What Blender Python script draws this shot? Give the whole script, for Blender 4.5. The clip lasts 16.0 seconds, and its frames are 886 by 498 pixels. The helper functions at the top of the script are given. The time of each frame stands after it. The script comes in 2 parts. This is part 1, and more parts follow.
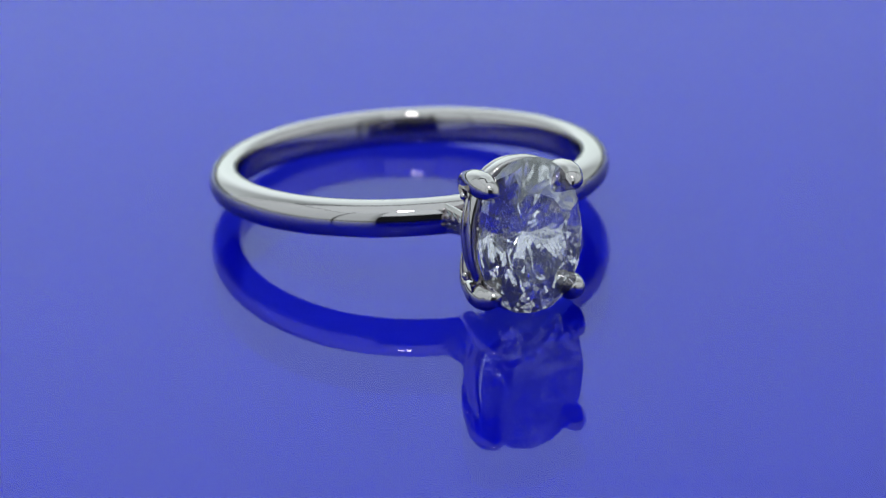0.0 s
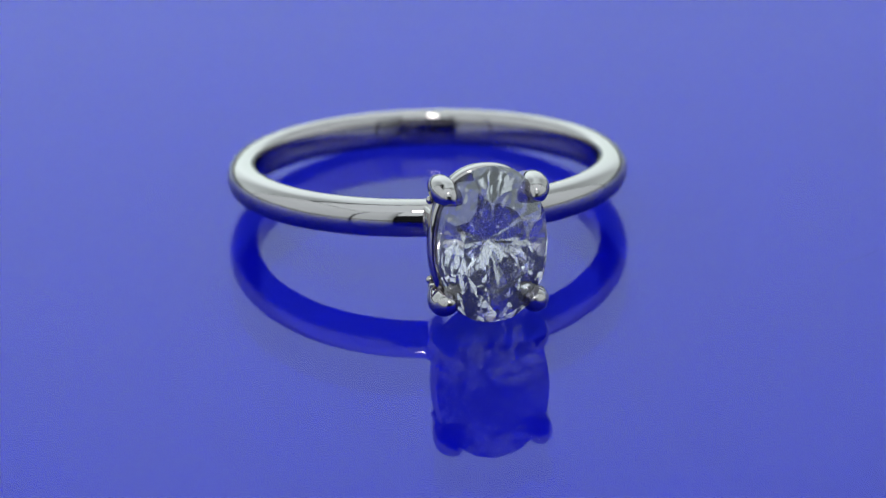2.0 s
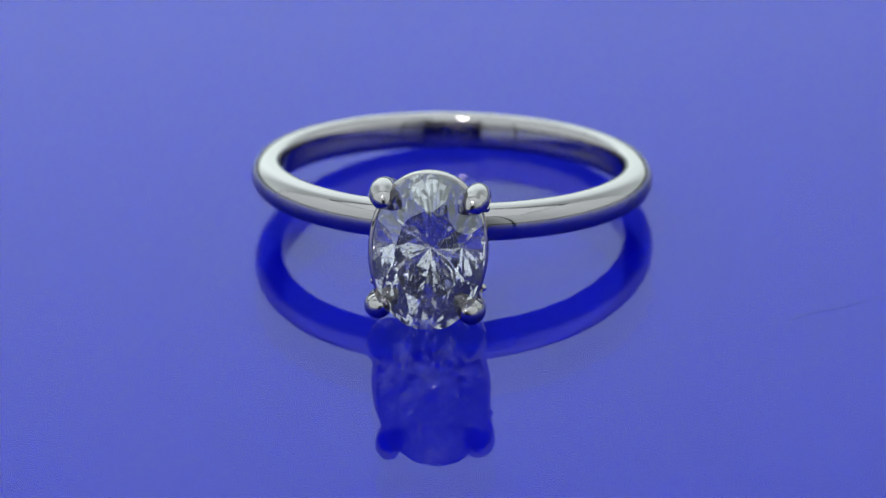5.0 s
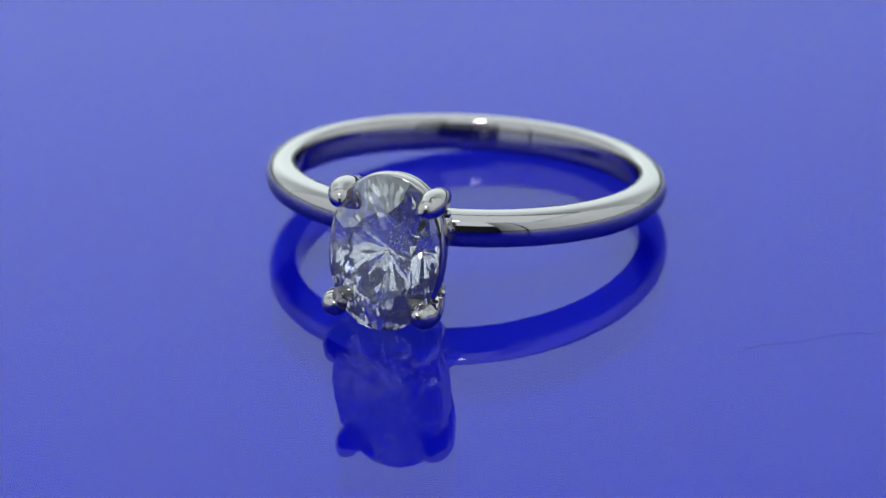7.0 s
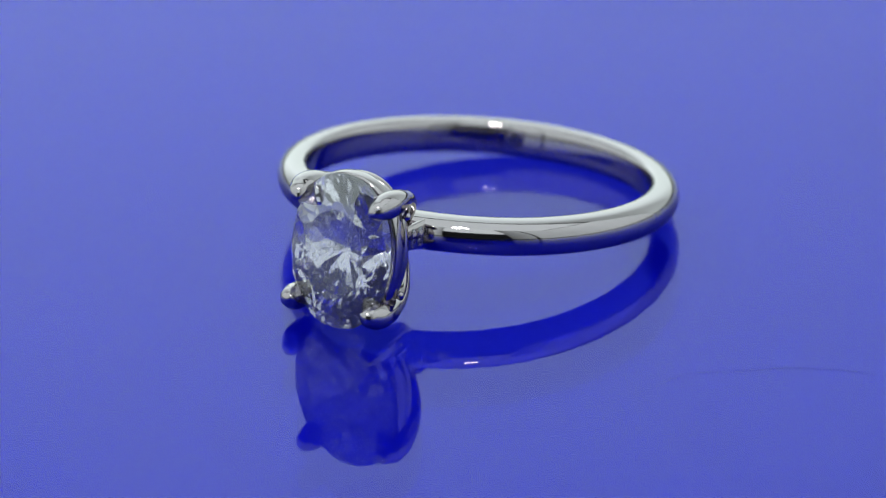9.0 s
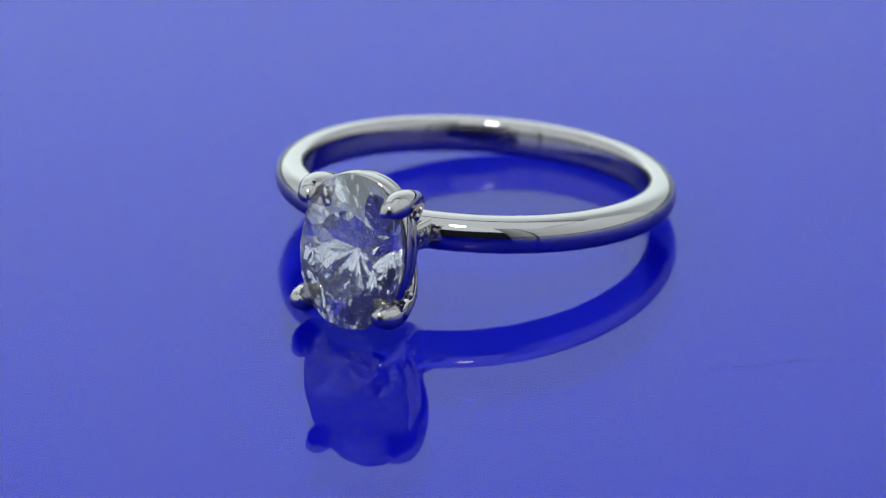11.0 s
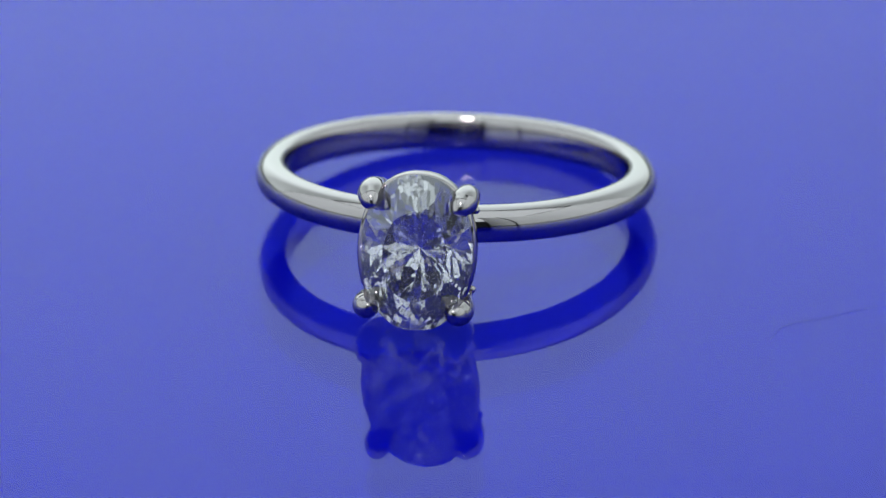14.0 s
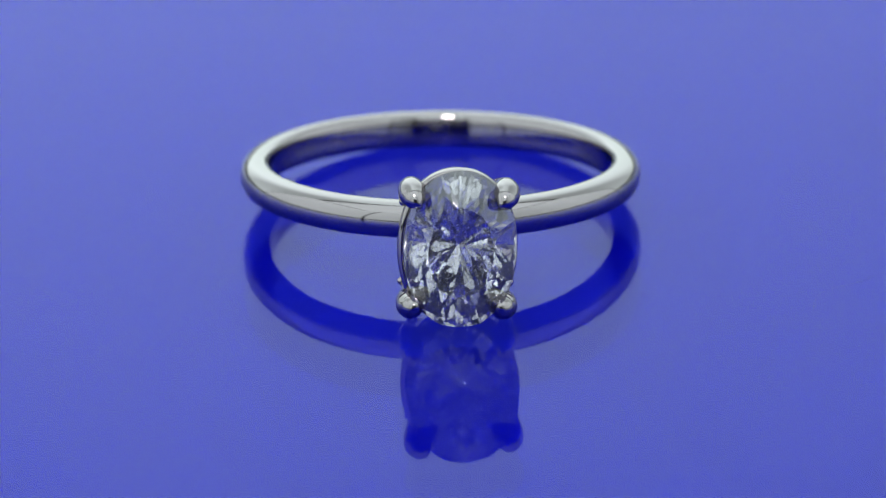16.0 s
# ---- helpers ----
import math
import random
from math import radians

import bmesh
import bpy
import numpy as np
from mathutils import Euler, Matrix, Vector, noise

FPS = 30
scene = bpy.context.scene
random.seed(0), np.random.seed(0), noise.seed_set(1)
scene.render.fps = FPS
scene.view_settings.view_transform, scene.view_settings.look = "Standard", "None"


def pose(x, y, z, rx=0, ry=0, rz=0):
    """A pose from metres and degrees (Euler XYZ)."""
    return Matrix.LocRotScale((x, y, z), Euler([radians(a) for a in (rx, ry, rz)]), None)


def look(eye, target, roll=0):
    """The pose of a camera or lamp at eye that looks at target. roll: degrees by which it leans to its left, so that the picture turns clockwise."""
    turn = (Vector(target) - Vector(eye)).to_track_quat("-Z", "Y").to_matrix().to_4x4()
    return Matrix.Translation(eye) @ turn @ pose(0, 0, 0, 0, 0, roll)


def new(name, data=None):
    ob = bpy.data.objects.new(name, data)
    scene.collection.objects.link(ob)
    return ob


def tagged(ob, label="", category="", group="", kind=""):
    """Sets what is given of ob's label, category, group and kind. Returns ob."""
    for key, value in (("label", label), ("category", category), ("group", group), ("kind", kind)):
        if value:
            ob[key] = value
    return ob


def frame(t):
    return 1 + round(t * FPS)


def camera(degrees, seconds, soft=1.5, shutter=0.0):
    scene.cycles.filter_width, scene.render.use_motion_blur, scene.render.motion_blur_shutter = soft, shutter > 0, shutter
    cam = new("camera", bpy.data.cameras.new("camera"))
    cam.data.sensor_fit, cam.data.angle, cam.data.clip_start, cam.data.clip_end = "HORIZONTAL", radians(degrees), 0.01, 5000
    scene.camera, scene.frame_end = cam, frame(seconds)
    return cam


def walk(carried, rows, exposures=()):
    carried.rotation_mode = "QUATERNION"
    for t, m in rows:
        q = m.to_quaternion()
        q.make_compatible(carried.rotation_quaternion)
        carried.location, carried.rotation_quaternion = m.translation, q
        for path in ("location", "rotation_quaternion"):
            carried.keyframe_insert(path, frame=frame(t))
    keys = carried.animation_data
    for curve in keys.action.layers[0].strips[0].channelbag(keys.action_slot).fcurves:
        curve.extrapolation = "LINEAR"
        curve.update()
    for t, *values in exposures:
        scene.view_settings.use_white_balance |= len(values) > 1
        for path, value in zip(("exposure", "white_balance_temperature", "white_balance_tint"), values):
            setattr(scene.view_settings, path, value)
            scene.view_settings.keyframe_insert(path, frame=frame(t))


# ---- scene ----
cam = camera(7.478, 16.0, soft=1.25)
EYE = Vector((0.001913, -0.310096, 0.127902))
STILL = Matrix.Translation(EYE) @ pose(0, 0, 0, 90 - 22.472, 0, 0) @ pose(0, 0, 0, 0, 0, -1.145)
walk(cam, [(0.0, STILL), (16.0, STILL)])
cam.data.dof.use_dof = True
cam.data.dof.focus_distance = 0.3258
cam.data.dof.aperture_fstop = 50.0
MM = 0.001

# ---- light: world, exposure ----
world = bpy.data.worlds.new("dim_room")
scene.world = world
world.use_nodes = True
world.node_tree.nodes["Background"].inputs["Color"].default_value = (0.02, 0.02, 0.022, 1)
world.node_tree.nodes["Background"].inputs["Strength"].default_value = 1.0
scene.view_settings.exposure = 0.0
# tent cloth values stand in for lamps outside, which are not built
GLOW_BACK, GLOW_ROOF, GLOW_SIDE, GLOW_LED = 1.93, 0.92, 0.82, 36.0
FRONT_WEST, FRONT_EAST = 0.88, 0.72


# ---- materials ----
def material(name):
    m = bpy.data.materials.new(name)
    m.use_nodes = True
    return m, m.node_tree.nodes, m.node_tree.links, m.node_tree.nodes["Principled BSDF"]


def noise_node(nodes, links, scale, detail=4.0, rough=0.5):
    co = nodes.new("ShaderNodeTexCoord")
    n = nodes.new("ShaderNodeTexNoise")
    n.inputs["Scale"].default_value = scale
    n.inputs["Detail"].default_value = detail
    n.inputs["Roughness"].default_value = rough
    links.new(co.outputs["Object"], n.inputs["Vector"])
    return n


def spread(nodes, links, source, low, high, a=0.3, b=0.7):
    r = nodes.new("ShaderNodeMapRange")
    r.inputs["From Min"].default_value, r.inputs["From Max"].default_value = a, b
    r.inputs["To Min"].default_value, r.inputs["To Max"].default_value = low, high
    links.new(source, r.inputs["Value"])
    return r.outputs["Result"]


def polished_metal(name, colour, rough, bump):
    m, nodes, links, b = material(name)
    b.inputs["Base Color"].default_value = (*colour, 1)
    b.inputs["Metallic"].default_value = 1.0
    b.inputs["Specular Tint"].default_value = (0.70, 0.70, 0.68, 1)
    wear = noise_node(nodes, links, 900.0, 5)
    links.new(spread(nodes, links, wear.outputs["Fac"], rough * 0.6, rough * 1.6), b.inputs["Roughness"])
    ripple = noise_node(nodes, links, 260.0, 2)
    bp = nodes.new("ShaderNodeBump")
    bp.inputs["Strength"].default_value = bump
    bp.inputs["Distance"].default_value = 0.00002
    links.new(ripple.outputs["Fac"], bp.inputs["Height"])
    links.new(bp.outputs["Normal"], b.inputs["Normal"])
    return m


def stone_glass(name, ior, milk):
    """Clear stone with a trace of cloudy inclusions; the haze also lifts dark facets."""
    m, nodes, links, b = material(name)
    nodes.remove(b)
    glass = nodes.new("ShaderNodeBsdfGlass")
    glass.inputs["Roughness"].default_value = 0.0
    glass.inputs["Color"].default_value = (0.98, 0.972, 1.0, 1)
    glass.inputs["IOR"].default_value = ior
    cloud = noise_node(nodes, links, 1400.0, 6, 0.7)
    white = nodes.new("ShaderNodeBsdfDiffuse")
    white.inputs["Color"].default_value = (0.81, 0.81, 0.95, 1)
    haze = nodes.new("ShaderNodeMixShader")
    links.new(spread(nodes, links, cloud.outputs["Fac"], milk * 0.35, milk, 0.35, 0.75), haze.inputs[0])
    links.new(glass.outputs[0], haze.inputs[1])
    links.new(white.outputs[0], haze.inputs[2])
    links.new(haze.outputs[0], nodes["Material Output"].inputs["Surface"])
    return m


def tinted_acrylic(name):
    m, nodes, links, b = material(name)
    b.inputs["Base Color"].default_value = (0.05, 0.065, 0.85, 1)
    b.inputs["Transmission Weight"].default_value = 1.0
    b.inputs["IOR"].default_value = 1.21
    b.inputs["Roughness"].default_value = 0.0
    n = noise_node(nodes, links, 18.0, 3)
    bp = nodes.new("ShaderNodeBump")
    bp.inputs["Strength"].default_value = 0.02
    bp.inputs["Distance"].default_value = 0.0002
    links.new(n.outputs["Fac"], bp.inputs["Height"])
    links.new(bp.outputs["Normal"], b.inputs["Normal"])
    return m


def matte(name, colour, rough=0.7, vary=0.12, scale=60.0):
    m, nodes, links, b = material(name)
    n = noise_node(nodes, links, scale, 5)
    mixer = nodes.new("ShaderNodeMix")
    mixer.data_type = "RGBA"
    mixer.inputs["A"].default_value = (*[c * (1 - vary) for c in colour], 1)
    mixer.inputs["B"].default_value = (*[min(1, c * (1 + vary)) for c in colour], 1)
    links.new(n.outputs["Fac"], mixer.inputs["Factor"])
    links.new(mixer.outputs["Result"], b.inputs["Base Color"])
    b.inputs["Roughness"].default_value = rough
    return m


def glow(name, colour, strength):
    m, nodes, links, b = material(name)
    b.inputs["Base Color"].default_value = (0.8, 0.8, 0.8, 1)
    b.inputs["Roughness"].default_value = 0.8
    b.inputs["Emission Color"].default_value = (*colour, 1)
    b.inputs["Emission Strength"].default_value = strength
    return m


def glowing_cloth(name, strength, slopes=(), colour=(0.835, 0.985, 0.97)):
    """White cloth that emits its own light in place of unbuilt lamps outside, a little uneven. slopes: an axis, the
    shares of glow at two places along it, and those places.
    """
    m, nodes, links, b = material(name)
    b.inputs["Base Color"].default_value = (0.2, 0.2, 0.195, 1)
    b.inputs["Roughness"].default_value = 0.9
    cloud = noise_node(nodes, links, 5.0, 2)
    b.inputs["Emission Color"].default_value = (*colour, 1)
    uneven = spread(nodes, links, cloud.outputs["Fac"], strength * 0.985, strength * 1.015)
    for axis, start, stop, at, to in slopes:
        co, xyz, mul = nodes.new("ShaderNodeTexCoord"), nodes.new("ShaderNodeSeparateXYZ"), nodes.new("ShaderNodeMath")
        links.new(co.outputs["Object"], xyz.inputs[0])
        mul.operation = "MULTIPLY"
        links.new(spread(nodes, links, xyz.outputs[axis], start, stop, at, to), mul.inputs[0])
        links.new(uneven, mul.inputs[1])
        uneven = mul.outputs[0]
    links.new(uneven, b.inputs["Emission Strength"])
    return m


GOLD = polished_metal("white_gold", (0.50, 0.45, 0.475), 0.018, 0.10)
CAST_GOLD = polished_metal("cast_white_gold", (0.51, 0.46, 0.48), 0.10, 0.25)
DIAMOND = stone_glass("diamond", 2.42, 0.07)
ACRYLIC = tinted_acrylic("blue_acrylic")
FLAKE = matte("white_inclusion", (0.85, 0.85, 0.88), 0.18)
FLAKE.node_tree.nodes["Principled BSDF"].inputs["Metallic"].default_value = 0.6
BOARD = matte("blue_board", (0.12, 0.145, 0.48), 0.5, 0.04)
TABLE = matte("dark_table", (0.08, 0.08, 0.09), 0.6)
ROOM = matte("dark_room_paint", (0.10, 0.10, 0.11), 0.9, scale=3.0)
BLACK = matte("black_plastic", (0.015, 0.015, 0.016), 0.45)
FIBRE = matte("blue_grey_fibre", (0.09, 0.10, 0.26), 0.6)
# hand-set slopes of emission shape what the plate and band reflect
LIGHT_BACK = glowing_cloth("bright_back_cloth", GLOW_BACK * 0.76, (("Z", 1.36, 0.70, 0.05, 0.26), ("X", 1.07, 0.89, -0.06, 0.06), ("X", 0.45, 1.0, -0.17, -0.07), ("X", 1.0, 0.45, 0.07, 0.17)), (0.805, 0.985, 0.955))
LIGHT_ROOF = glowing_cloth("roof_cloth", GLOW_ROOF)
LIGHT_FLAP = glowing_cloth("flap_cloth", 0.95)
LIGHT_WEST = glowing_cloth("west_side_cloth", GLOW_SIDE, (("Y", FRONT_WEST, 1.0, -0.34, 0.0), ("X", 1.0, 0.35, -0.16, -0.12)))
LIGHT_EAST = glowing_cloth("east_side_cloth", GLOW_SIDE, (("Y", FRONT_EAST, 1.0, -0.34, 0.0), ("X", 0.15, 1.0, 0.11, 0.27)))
LIGHT_LED = glow("led_face", (1.0, 0.98, 0.95), GLOW_LED)


# ---- mesh helpers ----
def part(name, bm, mat, parent=None, label="", smooth=True):
    """One mesh object from a bmesh, under a thing or a part."""
    bmesh.ops.recalc_face_normals(bm, faces=bm.faces[:])
    me = bpy.data.meshes.new(name)
    bm.to_mesh(me)
    bm.free()
    me.materials.append(mat)
    if smooth:
        for p in me.polygons:
            p.use_smooth = True
    ob = new(name, me)
    if parent:
        ob.parent = parent
    if label:
        ob["label"] = label
    return ob


def box(bm, x0, x1, y0, y1, z0, z1, bevel=0.0):
    m = Matrix.LocRotScale(((x0 + x1) / 2, (y0 + y1) / 2, (z0 + z1) / 2), None, (x1 - x0, y1 - y0, z1 - z0))
    made = bmesh.ops.create_cube(bm, size=1, matrix=m)
    if bevel:
        edges = list({e for v in made["verts"] for e in v.link_edges})
        bmesh.ops.bevel(bm, geom=edges, offset=bevel, segments=3, affect="EDGES", profile=0.5)
    return bm


def sweep(bm, path, sections, closed):
    """Skin rings of vertices along a path. sections: one list of vectors for each place."""
    rings = [[bm.verts.new(v) for v in ring] for ring in sections]
    n, k = len(rings), len(rings[0])
    for i in range(n if closed else n - 1):
        a, b = rings[i], rings[(i + 1) % n]
        for j in range(k):
            bm.faces.new((a[j], a[(j + 1) % k], b[(j + 1) % k], b[j]))
    if not closed:
        bm.faces.new(rings[0])
        bm.faces.new(rings[-1])
    return bm


def tube(bm, points, radii, sides=20):
    """A round wire with a changing radius through the points."""
    pts = [Vector(p) for p in points]
    rings = []
    side = None
    for i, p in enumerate(pts):
        d = (pts[min(i + 1, len(pts) - 1)] - pts[max(i - 1, 0)]).normalized()
        if side is None:
            side = d.orthogonal().normalized()
        side = (side - d * side.dot(d)).normalized()
        up = d.cross(side)
        rings.append([p + radii[i] * (math.cos(a) * side + math.sin(a) * up) for a in [2 * math.pi * j / sides for j in range(sides)]])
    return sweep(bm, pts, rings, False)


def bezier(a, b, c, d, n):
    a, b, c, d = Vector(a), Vector(b), Vector(c), Vector(d)
    return [(1 - t) ** 3 * a + 3 * (1 - t) ** 2 * t * b + 3 * (1 - t) * t * t * c + t ** 3 * d for t in [i / n for i in range(n + 1)]]


def disc(bm, radius, z0, z1, bevel, segments=128):
    made = bmesh.ops.create_cone(bm, cap_ends=True, segments=segments, radius1=radius, radius2=radius, depth=z1 - z0, matrix=Matrix.Translation((0, 0, (z0 + z1) / 2)))
    if bevel:
        rim = [e for e in bm.edges if len(e.link_faces) == 2 and abs(e.verts[0].co.z - e.verts[1].co.z) < 1e-9]
        bmesh.ops.bevel(bm, geom=rim, offset=bevel, segments=3, affect="EDGES", profile=0.5)
    return bm


# ---- the room and the table ----
TOP, CEILING = -0.012, 0.95
def structure(name, bm, mat, label):
    return tagged(part(name, bm, mat, None, smooth=False), label, name.split("_")[0], kind="structure")


structure("table", box(bmesh.new(), -0.62, 0.62, -0.70, 0.45, TOP - 0.03, TOP, 0.004), TABLE, "dark matt table under the turning plate")
structure("floor", box(bmesh.new(), -0.95, 0.95, -1.05, 0.75, -0.80, -0.75), ROOM, "dark floor of the dim studio room")
structure("ceiling", box(bmesh.new(), -0.95, 0.95, -1.05, 0.75, CEILING, CEILING + 0.05), ROOM, "dark ceiling of the dim studio room")
structure("wall_north", box(bmesh.new(), -0.95, 0.95, 0.75, 0.80, -0.80, CEILING + 0.05), ROOM, "dark wall of the dim studio room")
structure("wall_south", box(bmesh.new(), -0.95, 0.95, -1.10, -1.05, -0.80, CEILING + 0.05), ROOM, "dark wall of the dim studio room")
structure("wall_east", box(bmesh.new(), 0.95, 1.0, -1.10, 0.80, -0.80, CEILING + 0.05), ROOM, "dark wall of the dim studio room")
structure("wall_west", box(bmesh.new(), -1.0, -0.95, -1.10, 0.80, -0.80, CEILING + 0.05), ROOM, "dark wall of the dim studio room")
for x in (-0.57, 0.57):
    for y in (-0.65, 0.40):
        structure("table_leg", box(bmesh.new(), x - 0.025, x + 0.025, y - 0.025, y + 0.025, -0.75, TOP - 0.03, 0.003), BLACK, "black square leg under the dark table")


# ---- lights of the studio ----
def sheet_of(profile, thick, along, x0, x1):
    """A cloth with thickness: a profile of (y, z) drawn out along x, or of (x, y) drawn out along z."""
    bm = bmesh.new()
    pts = [Vector(p) for p in profile]
    rows = []
    for i, p in enumerate(pts):
        d = (pts[min(i + 1, len(pts) - 1)] - pts[max(i - 1, 0)]).normalized()
        n = Vector((-d.y, d.x)) * thick
        rows.append((p, p + n))
    def place(p, u):
        return Vector((u, p.x, p.y)) if along == "x" else Vector((p.x, p.y, u))
    rings = [[bm.verts.new(place(a, x0)), bm.verts.new(place(a, x1)), bm.verts.new(place(b, x1)), bm.verts.new(place(b, x0))] for a, b in rows]
    for a, b in zip(rings, rings[1:]):
        for j in range(4):
            bm.faces.new((a[j], a[(j + 1) % 4], b[(j + 1) % 4], b[j]))
    bm.faces.new(rings[0])
    bm.faces.new(rings[-1])
    return bm


# unseen tent, known by its reflections; no lamps stand behind the glowing cloth
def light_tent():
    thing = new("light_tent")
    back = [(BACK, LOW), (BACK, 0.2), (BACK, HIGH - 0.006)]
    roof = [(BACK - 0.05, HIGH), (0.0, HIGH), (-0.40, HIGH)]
    part("back_cloth", sheet_of(back, -0.002, "x", -0.40, 0.40), LIGHT_BACK, thing, "bright white cloth at the back that glows by itself")
    part("roof_cloth", sheet_of(roof, -0.002, "x", -0.40, 0.40), LIGHT_ROOF, thing, "white self-glowing roof cloth")
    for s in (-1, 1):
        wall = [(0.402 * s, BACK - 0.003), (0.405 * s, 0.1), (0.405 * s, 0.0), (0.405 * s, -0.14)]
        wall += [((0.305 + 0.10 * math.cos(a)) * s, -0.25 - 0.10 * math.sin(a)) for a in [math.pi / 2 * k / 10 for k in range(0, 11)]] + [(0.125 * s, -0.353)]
        part("side_cloth", sheet_of(wall, 0.002 * s, "z", LOW, HIGH - 0.01), LIGHT_EAST if s > 0 else LIGHT_WEST, thing, "white self-glowing cloth bent round to the front opening")
    # added flap: its own glow lights the stone from above the opening
    part("flap", sheet_of([(-0.353, 0.20), (-0.353, 0.4), (-0.353, HIGH - 0.012)], -0.002, "x", -0.122, 0.122), LIGHT_FLAP, thing, "glowing cloth flap added over the front opening")
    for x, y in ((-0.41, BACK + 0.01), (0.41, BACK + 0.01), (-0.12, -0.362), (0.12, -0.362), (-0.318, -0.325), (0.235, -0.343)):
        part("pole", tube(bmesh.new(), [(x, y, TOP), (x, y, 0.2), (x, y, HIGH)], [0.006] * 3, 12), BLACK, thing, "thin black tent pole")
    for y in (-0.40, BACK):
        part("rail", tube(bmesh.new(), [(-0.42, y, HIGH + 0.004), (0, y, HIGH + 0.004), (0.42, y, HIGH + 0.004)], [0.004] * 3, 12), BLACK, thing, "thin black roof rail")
    return tagged(thing, "white light tent of self-glowing cloth round the turntable, unseen but for reflections", "light tent")


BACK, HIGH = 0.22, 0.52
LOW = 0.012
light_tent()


def led_lamp(place, radius, mat, label):
    """A small round lamp that hangs on a stem from the ceiling and looks at the plate."""
    thing = new("led_lamp")
    m = look(place, (0, 0, 0))
    part("housing", disc(bmesh.new(), radius + 0.0035, 0.001, 0.05, 0.002, 48), BLACK, thing, "black lamp housing")
    part("lens", disc(bmesh.new(), radius, -0.001, 0.0015, 0.0005, 48), mat, thing, "glowing lamp face")
    back = 0.22 if place[1] < -0.15 else 0.0
    up = m.inverted() @ Vector((place[0], place[1] - back, CEILING))
    bend = m.inverted() @ Vector((place[0] * 1.12, place[1] - back, place[2] + 0.28))
    part("stem", tube(bmesh.new(), [(0, 0, 0.045), (0, 0, 0.07), bend, up], [0.003] * 4, 12), BLACK, thing, "thin black hanging stem")
    thing.matrix_world = m
    return tagged(thing, label, "spotlight")


led_lamp((-0.02, -0.165, 0.27), 0.020, LIGHT_LED, "small round white spotlight hanging above the camera")

# ---- the turning plate ----
plate = new("turntable")
sheet = part("acrylic_sheet", disc(bmesh.new(), 0.17, -0.002, 0.0, 0.0004), ACRYLIC, plate, "glossy clear blue acrylic sheet", False)
sheet.visible_shadow = False
part("platter", disc(bmesh.new(), 0.168, -0.0075, -0.0022, 0.0004), BOARD, plate, "blue matt platter under the sheet", False)
part("foot", disc(bmesh.new(), 0.12, TOP, -0.0076, 0.0), BLACK, plate, "black turntable foot", False)
tagged(plate, "glossy mirror-like royal blue acrylic turntable plate", "turntable")

# ---- the ring (its own space: axis along z, head towards -y, millimetres) ----
TILT, LEAN = -7.278, 1.153
CENTRE = Vector((2.047, 4.017, 2.055)) * MM
OUT, DEPTH_OUT, DEPTH_IN, HALF_Z = 10.0, 0.93, 0.594, 0.915
SPIN = Matrix.Translation((0.13, 0, -0.14)) @ pose(0, 0, 0, 0, 1.6, 0)
GIRDLE_X, GIRDLE_Z, GIRDLE_Y = 2.71, 3.83, -14.35
FULL = 2.15


def scaled(bm, m=None):
    if m is not None:
        bmesh.ops.transform(bm, matrix=m, verts=bm.verts[:])
    bmesh.ops.scale(bm, vec=(MM, MM, MM), verts=bm.verts[:])
    return bm


def build_band():
    """A court band: a flat inner wall with soft corners and a round outer face."""
    section = []
    for j in range(80):
        p = 2 * math.pi * j / 80
        c, z = math.cos(p), math.sin(p)
        depth, e = (DEPTH_OUT, 0.92) if c > 0 else (DEPTH_IN, 0.62)
        section.append((OUT - DEPTH_OUT + depth * math.copysign(abs(c) ** e, c), HALF_Z * math.copysign(abs(z) ** e, z)))
    turns = [2 * math.pi * i / 256 for i in range(256)]
    return scaled(sweep(bmesh.new(), None, [[Vector((u * math.cos(a), u * math.sin(a), z)) for u, z in section] for a in turns], True))


def fullness(x, y):
    """How far a full-shouldered oval reaches beyond a plain one, in the direction x, y."""
    n = math.hypot(x, y)
    return 1.0 if n < 1e-6 else (abs(x / n) ** FULL + abs(y / n) ** FULL) ** (-1 / FULL)


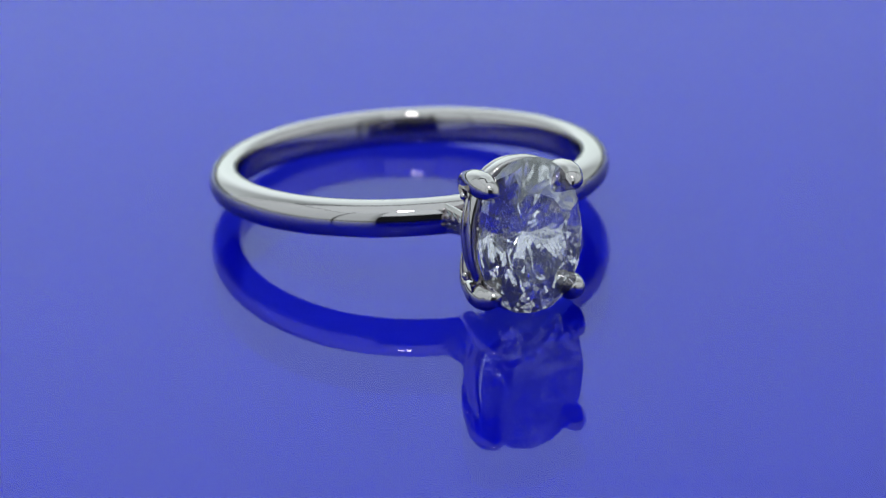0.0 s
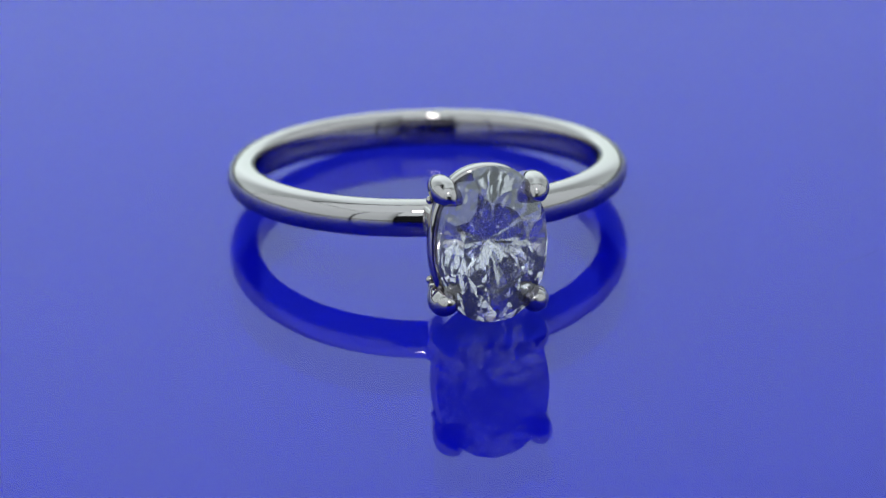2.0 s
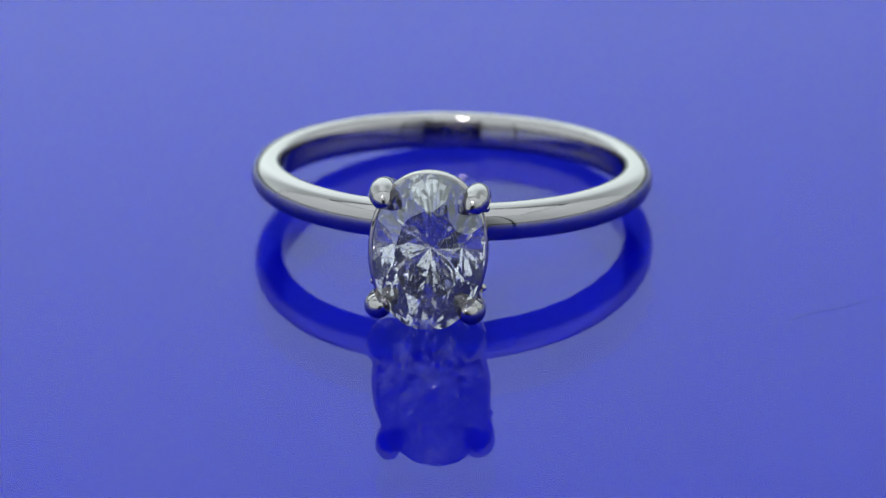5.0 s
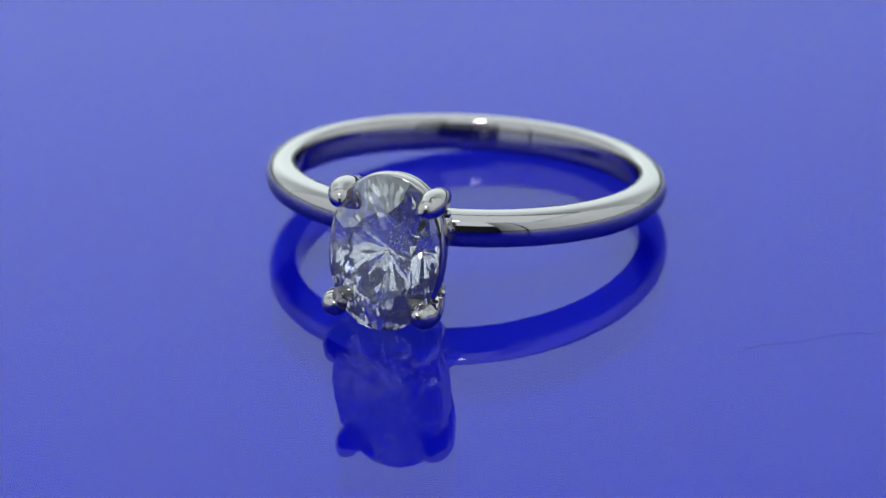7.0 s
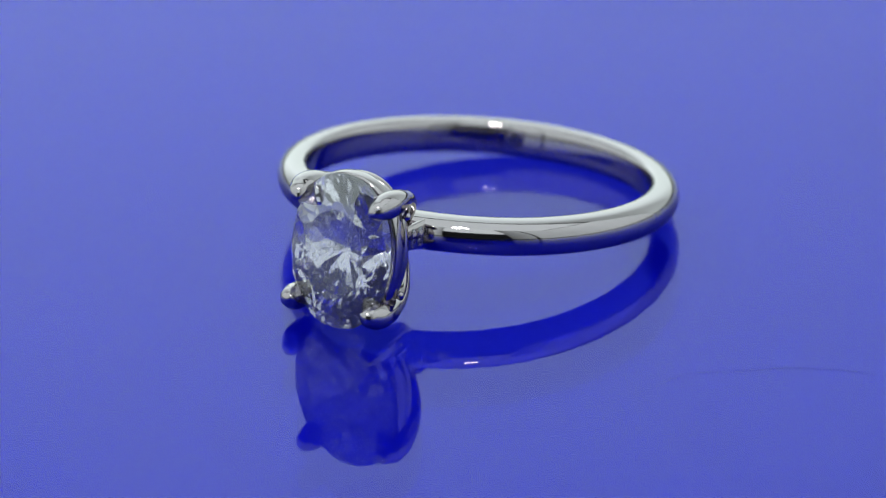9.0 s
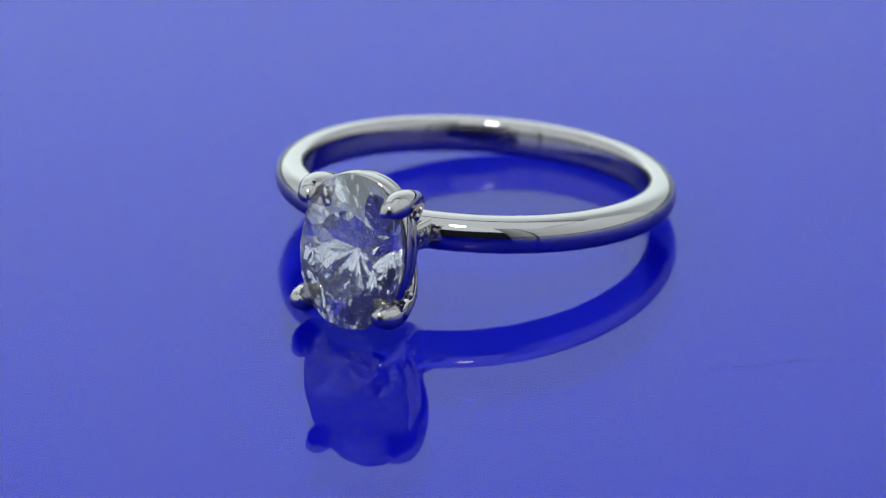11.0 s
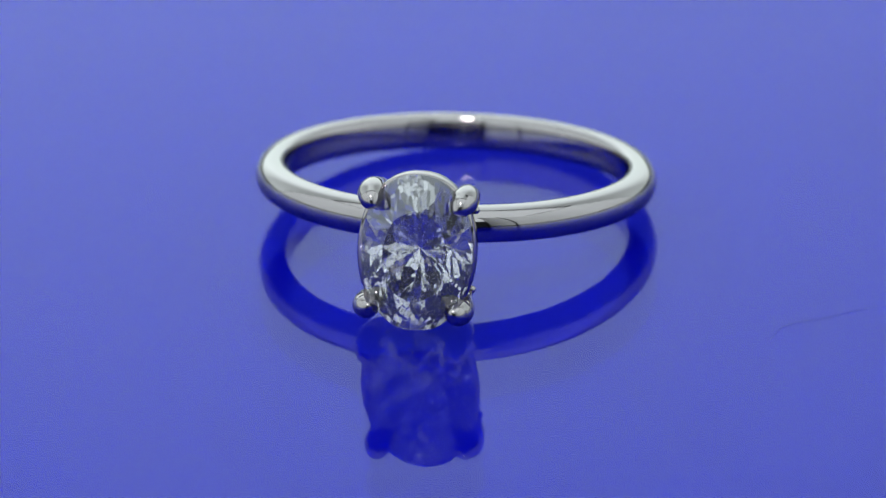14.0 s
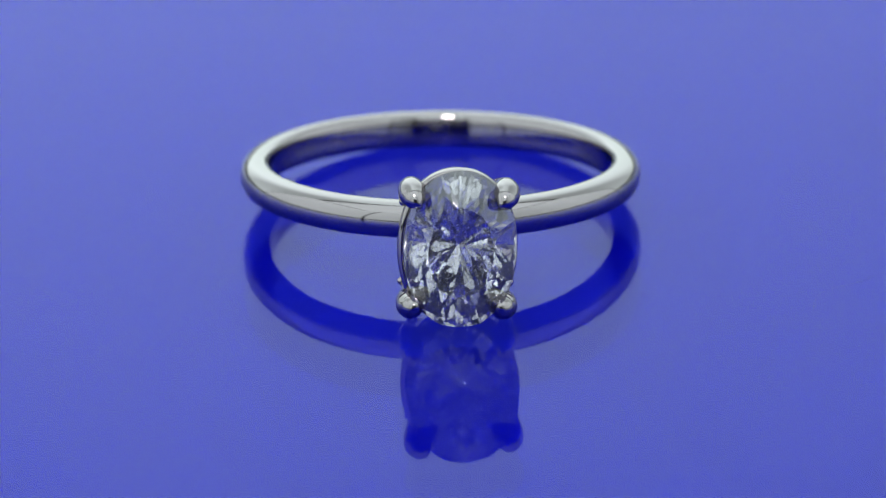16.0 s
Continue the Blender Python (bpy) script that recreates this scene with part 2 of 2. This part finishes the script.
def brilliant(ax, az, crown, pavilion, tiers, wild):
    """An oval brilliant: planes cut a unit stone, which is then drawn out. Its table looks along +z before it is turned."""
    planes = [((0, 0, 1), crown)]

    rnd = random.Random(819)

    def cut(count, start, slope, at, wild=0.0):
        for k in range(count):
            a = 2 * math.pi * (k + start + rnd.uniform(-0.06, 0.06) * wild) / count
            e = slope + radians(rnd.uniform(-1, 1) * wild)
            n = Vector((math.cos(a) * math.sin(e), math.sin(a) * math.sin(e), math.cos(e)))
            planes.append((tuple(n), at[0] * math.sin(e) + at[1] * math.cos(e)))
    g = 0.018
    cut(8, 0.0, radians(33.5), (1.0, g))
    cut(16, 0.5, radians(48), (0.985, g))
    cut(8, 0.5, radians(23), (0.76, crown * 0.66 + g))
    cut(32, 0.5, radians(90), (1.0, 0.0))
    r, z = 0.985, -g
    for count, start, slope, inner in tiers:
        cut(count, start, radians(180 - slope), (r, z), wild)
        z -= (r - inner) * math.tan(radians(slope))
        r = inner
    N = np.array([p[0] for p in planes])
    D = np.array([p[1] for p in planes])
    tri = np.array([(i, j, k) for i in range(len(N)) for j in range(i + 1, len(N)) for k in range(j + 1, len(N))])
    i, j, k = tri.T
    u = np.cross(N[i], N[j])
    det = np.einsum("ij,ij->i", N[k], u)
    ok = np.abs(det) > 1e-7
    i, j, k, u, det = i[ok], j[ok], k[ok], u[ok], det[ok]
    P = (D[i, None] * np.cross(N[j], N[k]) + D[j, None] * np.cross(N[k], N[i]) + D[k, None] * u) / det[:, None]
    P = np.concatenate([q[(q @ N.T <= D + 1e-7).all(axis=1)] for q in np.array_split(P, 40)])
    points = [tuple(p) for p in np.round(P, 6).tolist()]
    bm = bmesh.new()
    for p in sorted(set(points)):
        f = fullness(p[0], p[1])
        bm.verts.new((p[0] * ax * f, p[1] * az * f, p[2] * ax * pavilion))
    bmesh.ops.remove_doubles(bm, verts=bm.verts[:], dist=0.004 * ax)
    bmesh.ops.convex_hull(bm, input=bm.verts[:])
    bmesh.ops.delete(bm, geom=[v for v in bm.verts if not v.link_faces], context="VERTS")
    bmesh.ops.dissolve_limit(bm, angle_limit=radians(0.6), verts=bm.verts[:], edges=bm.edges[:])
    return bm


def oval(rx, rz, y, section, turns=128):
    """A closed rail round the stone. section: offsets (outward, along y)."""
    rings = []
    for i in range(turns):
        a = 2 * math.pi * i / turns
        n = Vector((math.copysign(abs(math.cos(a)) ** (FULL - 1), math.cos(a)) / rx, 0, math.copysign(abs(math.sin(a)) ** (FULL - 1), math.sin(a)) / rz)).normalized()
        f = fullness(math.cos(a), math.sin(a))
        base = Vector((rx * f * math.cos(a), y, rz * f * math.sin(a)))
        rings.append([base + n * u + Vector((0, v, 0)) for u, v in section])
    return sweep(bmesh.new(), None, rings, True)


def rounded(w, h, n=16, e=0.6):
    return [(w * math.copysign(abs(math.cos(t)) ** e, math.cos(t)), h * math.copysign(abs(math.sin(t)) ** e, math.sin(t))) for t in [2 * math.pi * k / n for k in range(n)]]


def prong(sx, sz):
    """A claw: a wire from the band, swelling to an egg that bends in over the stone."""
    tip = Vector((2.17 * sx, -14.8, 2.67 * sz))
    knee = Vector((2.2 * sx, -12.5, 2.68 * sz))
    root = Vector((0.75 * sx, -9.9, 0.55 * sz))
    path = bezier(root, root + Vector((0.6 * sx, -0.3, 0.7 * sz)), knee + Vector((-0.15 * sx, 1.2, -0.2 * sz)), knee, 14)
    radii = [0.38 + 0.10 * i / 14 for i in range(15)]
    path += bezier(knee, knee + Vector((0.08 * sx, -0.7, 0.10 * sz)), tip + Vector((0.16 * sx, 0.8, 0.18 * sz)), tip, 16)[1:]
    for i in range(1, 17):
        u = i / 16
        radii.append(0.48 + 0.19 * math.sin(math.pi / 2 * u / 0.72) if u < 0.72 else 0.67 - 0.13 * ((u - 0.72) / 0.28) ** 2)
    way = (path[-1] - path[-2]).normalized()
    r = radii[-1]
    inward = Vector((-0.7 * sx, 0, -0.5 * sz))
    for k in range(1, 12):
        u = k / 11
        path.append(tip + way * r * 1.05 * u + inward * 0.22 * u * u)
        radii.append(max(0.02, r * (1 - u ** 1.9) ** 0.72))
    return tube(bmesh.new(), path, radii, 28)


def bead(sx, sz):
    bm = bmesh.new()
    bmesh.ops.create_uvsphere(bm, u_segments=16, v_segments=10, radius=0.2, matrix=Matrix.Translation((2.62 * sx, -12.75, 1.98 * sz)))
    return bm


ring = new("ring")
part("band", build_band(), GOLD, ring, "plain rounded polished white metal band")
head = part("basket", scaled(oval(GIRDLE_X - 0.04, GIRDLE_Z - 0.20, GIRDLE_Y + 0.9, rounded(0.23, 0.44)), SPIN), GOLD, ring, "polished oval basket rail under the stone")
part("lower_rail", scaled(oval(GIRDLE_X - 0.26, GIRDLE_Z - 0.42, GIRDLE_Y + 1.85, rounded(0.24, 0.22)), SPIN), CAST_GOLD, head)
for sx, sz in ((-1, 1), (1, 1), (-1, -1), (1, -1)):
    part("prong", scaled(prong(sx, sz), SPIN), GOLD, head, "rounded claw prong with a swollen tip")
    part("bead", scaled(bead(sx, sz), SPIN), GOLD, head, "small metal bead beside the prong")
TIERS = ((40, 0.5, 61.0, 0.90), (40, 0.0, 57.6, 0.79), (36, 0.5, 55.0, 0.66), (32, 0.0, 53.2, 0.52), (28, 0.5, 52.2, 0.36), (20, 0.0, 51.2, 0.19), (12, 0.5, 50.2, 0.0))
stone = brilliant(GIRDLE_X, GIRDLE_Z + 0.05, 0.30, 1.0, TIERS, 3.2)
gem = part("diamond", scaled(stone, SPIN @ Matrix.Translation((0.10, GIRDLE_Y, 0.06)) @ pose(0, 0, 0, 90)), DIAMOND, ring, "clear oval brilliant-cut diamond", False)


def build_inclusions():
    """Tiny white flakes inside the stone."""
    bm = bmesh.new()
    rnd = random.Random(11)
    for k in range(1100):
        while True:
            u, v, w = rnd.uniform(-1, 1), rnd.uniform(-1, 1), rnd.uniform(-0.72, 0.16)
            if u * u + v * v < (0.80 + 0.72 * min(w, 0) - 0.5 * max(w, 0)) ** 2 and 0.80 + 0.72 * min(w, 0) > 0.1:
                break
        r = rnd.choice((0.012, 0.016, 0.022, 0.035))
        m = Matrix.Translation((u * GIRDLE_X, v * GIRDLE_Z, w * GIRDLE_X)) @ pose(0, 0, 0, rnd.uniform(0, 180), rnd.uniform(0, 180), 0) @ Matrix.Diagonal((r * 0.6, r * rnd.uniform(0.8, 4.0), r * 0.3, 1))
        bmesh.ops.create_icosphere(bm, subdivisions=1, radius=1.0, matrix=m)
    return bm


flakes = part("inclusions", scaled(build_inclusions(), SPIN @ Matrix.Translation((0.10, GIRDLE_Y, 0.06)) @ pose(0, 0, 0, 90)), FLAKE, gem, "tiny white inclusions inside the stone", False)
flakes["kind"] = "stuff"


def cheek_path(sx):
    return bezier((2.1 * sx, -9.0, 0), (1.9 * sx, -9.8, 0), (1.75 * sx, -10.6, 0), (1.8 * sx, -12.1, 0), 16)


def build_cheek(sx):
    """The shoulder that joins the band to the basket: a loft of flat ovals."""
    path = cheek_path(sx)
    rings = []
    for i, p in enumerate(path):
        d = (path[min(i + 1, 16)] - path[max(i - 1, 0)]).normalized()
        n = Vector((-d.y, d.x, 0))
        a, b = 0.30 - 0.08 * i / 16, 0.80 - 0.25 * i / 16
        rings.append([p + n * a * math.cos(t) + Vector((0, 0, b * math.sin(t))) for t in [2 * math.pi * k / 24 for k in range(24)]])
    return sweep(bmesh.new(), None, rings, False)


SMALL = brilliant(0.25, 0.25, 0.30, 1.0, ((16, 0.5, 57.0, 0.6), (8, 0.5, 50.0, 0.0)), 1.0)
for sx in (-1, 1):
    cheek = part("shoulder", scaled(build_cheek(sx)), CAST_GOLD, ring, "short cast shoulder set with tiny clear stones")
    path = cheek_path(sx)
    for i in (6, 9, 12):
        d = (path[i + 1] - path[i - 1]).normalized()
        n = Vector((-d.y, d.x, 0)) * (1 if -d.y * sx > 0 else -1)
        for z in (-0.27, 0.27):
            p = path[i] + n * (0.24 - 0.08 * i / 16) + Vector((0, 0, z * (1 - 0.3 * i / 16)))
            m = Matrix.Translation(p) @ n.to_track_quat("Z", "Y").to_matrix().to_4x4()
            part("accent_stone", scaled(SMALL.copy(), m), DIAMOND, cheek, "tiny round clear stone", False)
SMALL.free()
tagged(ring, "polished white metal ring with oval clear diamond lying on blue acrylic", "ring")


# ---- a fibre and specks on the plate ----
def build_fibre():
    bm = bmesh.new()
    pts = [Vector((0, 0, 0.00004))]
    spots = [(19.22, -10.48), (19.34, -9.84), (19.64, -8.7), (20.33, -7.95), (21.77, -7.22), (22.81, -6.36), (24.43, -5.42), (26.46, -4.75), (27.61, -4.66), (29.5, -4.1), (32.0, -3.2)]
    path = []
    for i in range(len(spots) - 1):
        p0, p1, p2, p3 = [Vector(spots[min(max(i + k, 0), len(spots) - 1)]) for k in (-1, 0, 1, 2)]
        for k in range(6):
            t = k / 6
            q = 0.5 * (2 * p1 + (p2 - p0) * t + (2 * p0 - 5 * p1 + 4 * p2 - p3) * t * t + (3 * p1 - p0 - 3 * p2 + p3) * t ** 3)
            path.append((q.x, q.y, 0.03))
    return scaled(tube(bm, path, [0.006] * len(path), 8))


fibre = part("fibre", build_fibre(), FIBRE)
tagged(fibre, "thin dark blue-grey hair-like fibre lying on the blue acrylic plate", "fibre")


def build_dust():
    bm = bmesh.new()
    rnd = random.Random(7)
    for x, y, r in ((0.6, -25.6, 0.035), (-9.4, -5.2, 0.03), (17.0, 11.7, 0.03), (24.0, 6.0, 0.02), (-14.0, 9.0, 0.02), (12.5, -16.0, 0.02), (-6.0, -17.0, 0.018), (30.0, -10.0, 0.02)):
        made = bmesh.ops.create_icosphere(bm, subdivisions=1, radius=r, matrix=Matrix.Translation((x, y, r * 0.5)) @ pose(0, 0, 0, 0, 0, rnd.uniform(0, 90)))
        for v in made["verts"]:
            v.co.x += rnd.uniform(-0.4, 0.4) * r
            v.co.z = max(0.004, v.co.z * 0.6)
    return scaled(bm)


dust = tagged(part("dust", build_dust(), FIBRE), "a few tiny dark dust specks lying on blue acrylic", "dust", kind="stuff")

# ---- motion ----
def turned(t):
    """The plate's turn in degrees."""
    return 23.1 - 5.78 * t if t < 9.6 else -23.35 + 5.767 * (t - 11.5)


def motions():
    times = [0.5 * k for k in range(19)] + [9.2, 9.4, 9.55, 9.76, 9.97, 10.12, 10.3, 10.5] + [11.0 + 0.5 * k for k in range(11)]
    angles = [(t, -32.95 if t == 9.76 else turned(t)) for t in times]
    rest = Matrix.Translation(CENTRE) @ pose(0, 0, 0, TILT, 0, 0) @ pose(0, 0, 0, 0, LEAN, 0)
    walk(plate, [(t, pose(0, 0, 0, 0, 0, a)) for t, a in angles])
    walk(ring, [(t, pose(0, 0, 0, 0, 0, a) @ rest) for t, a in angles])
    walk(dust, [(t, pose(0, 0, 0, 0, 0, a)) for t, a in angles])
    walk(fibre, [(t, pose(0, 0, 0, 0, 0, a)) for t, a in angles])


motions()
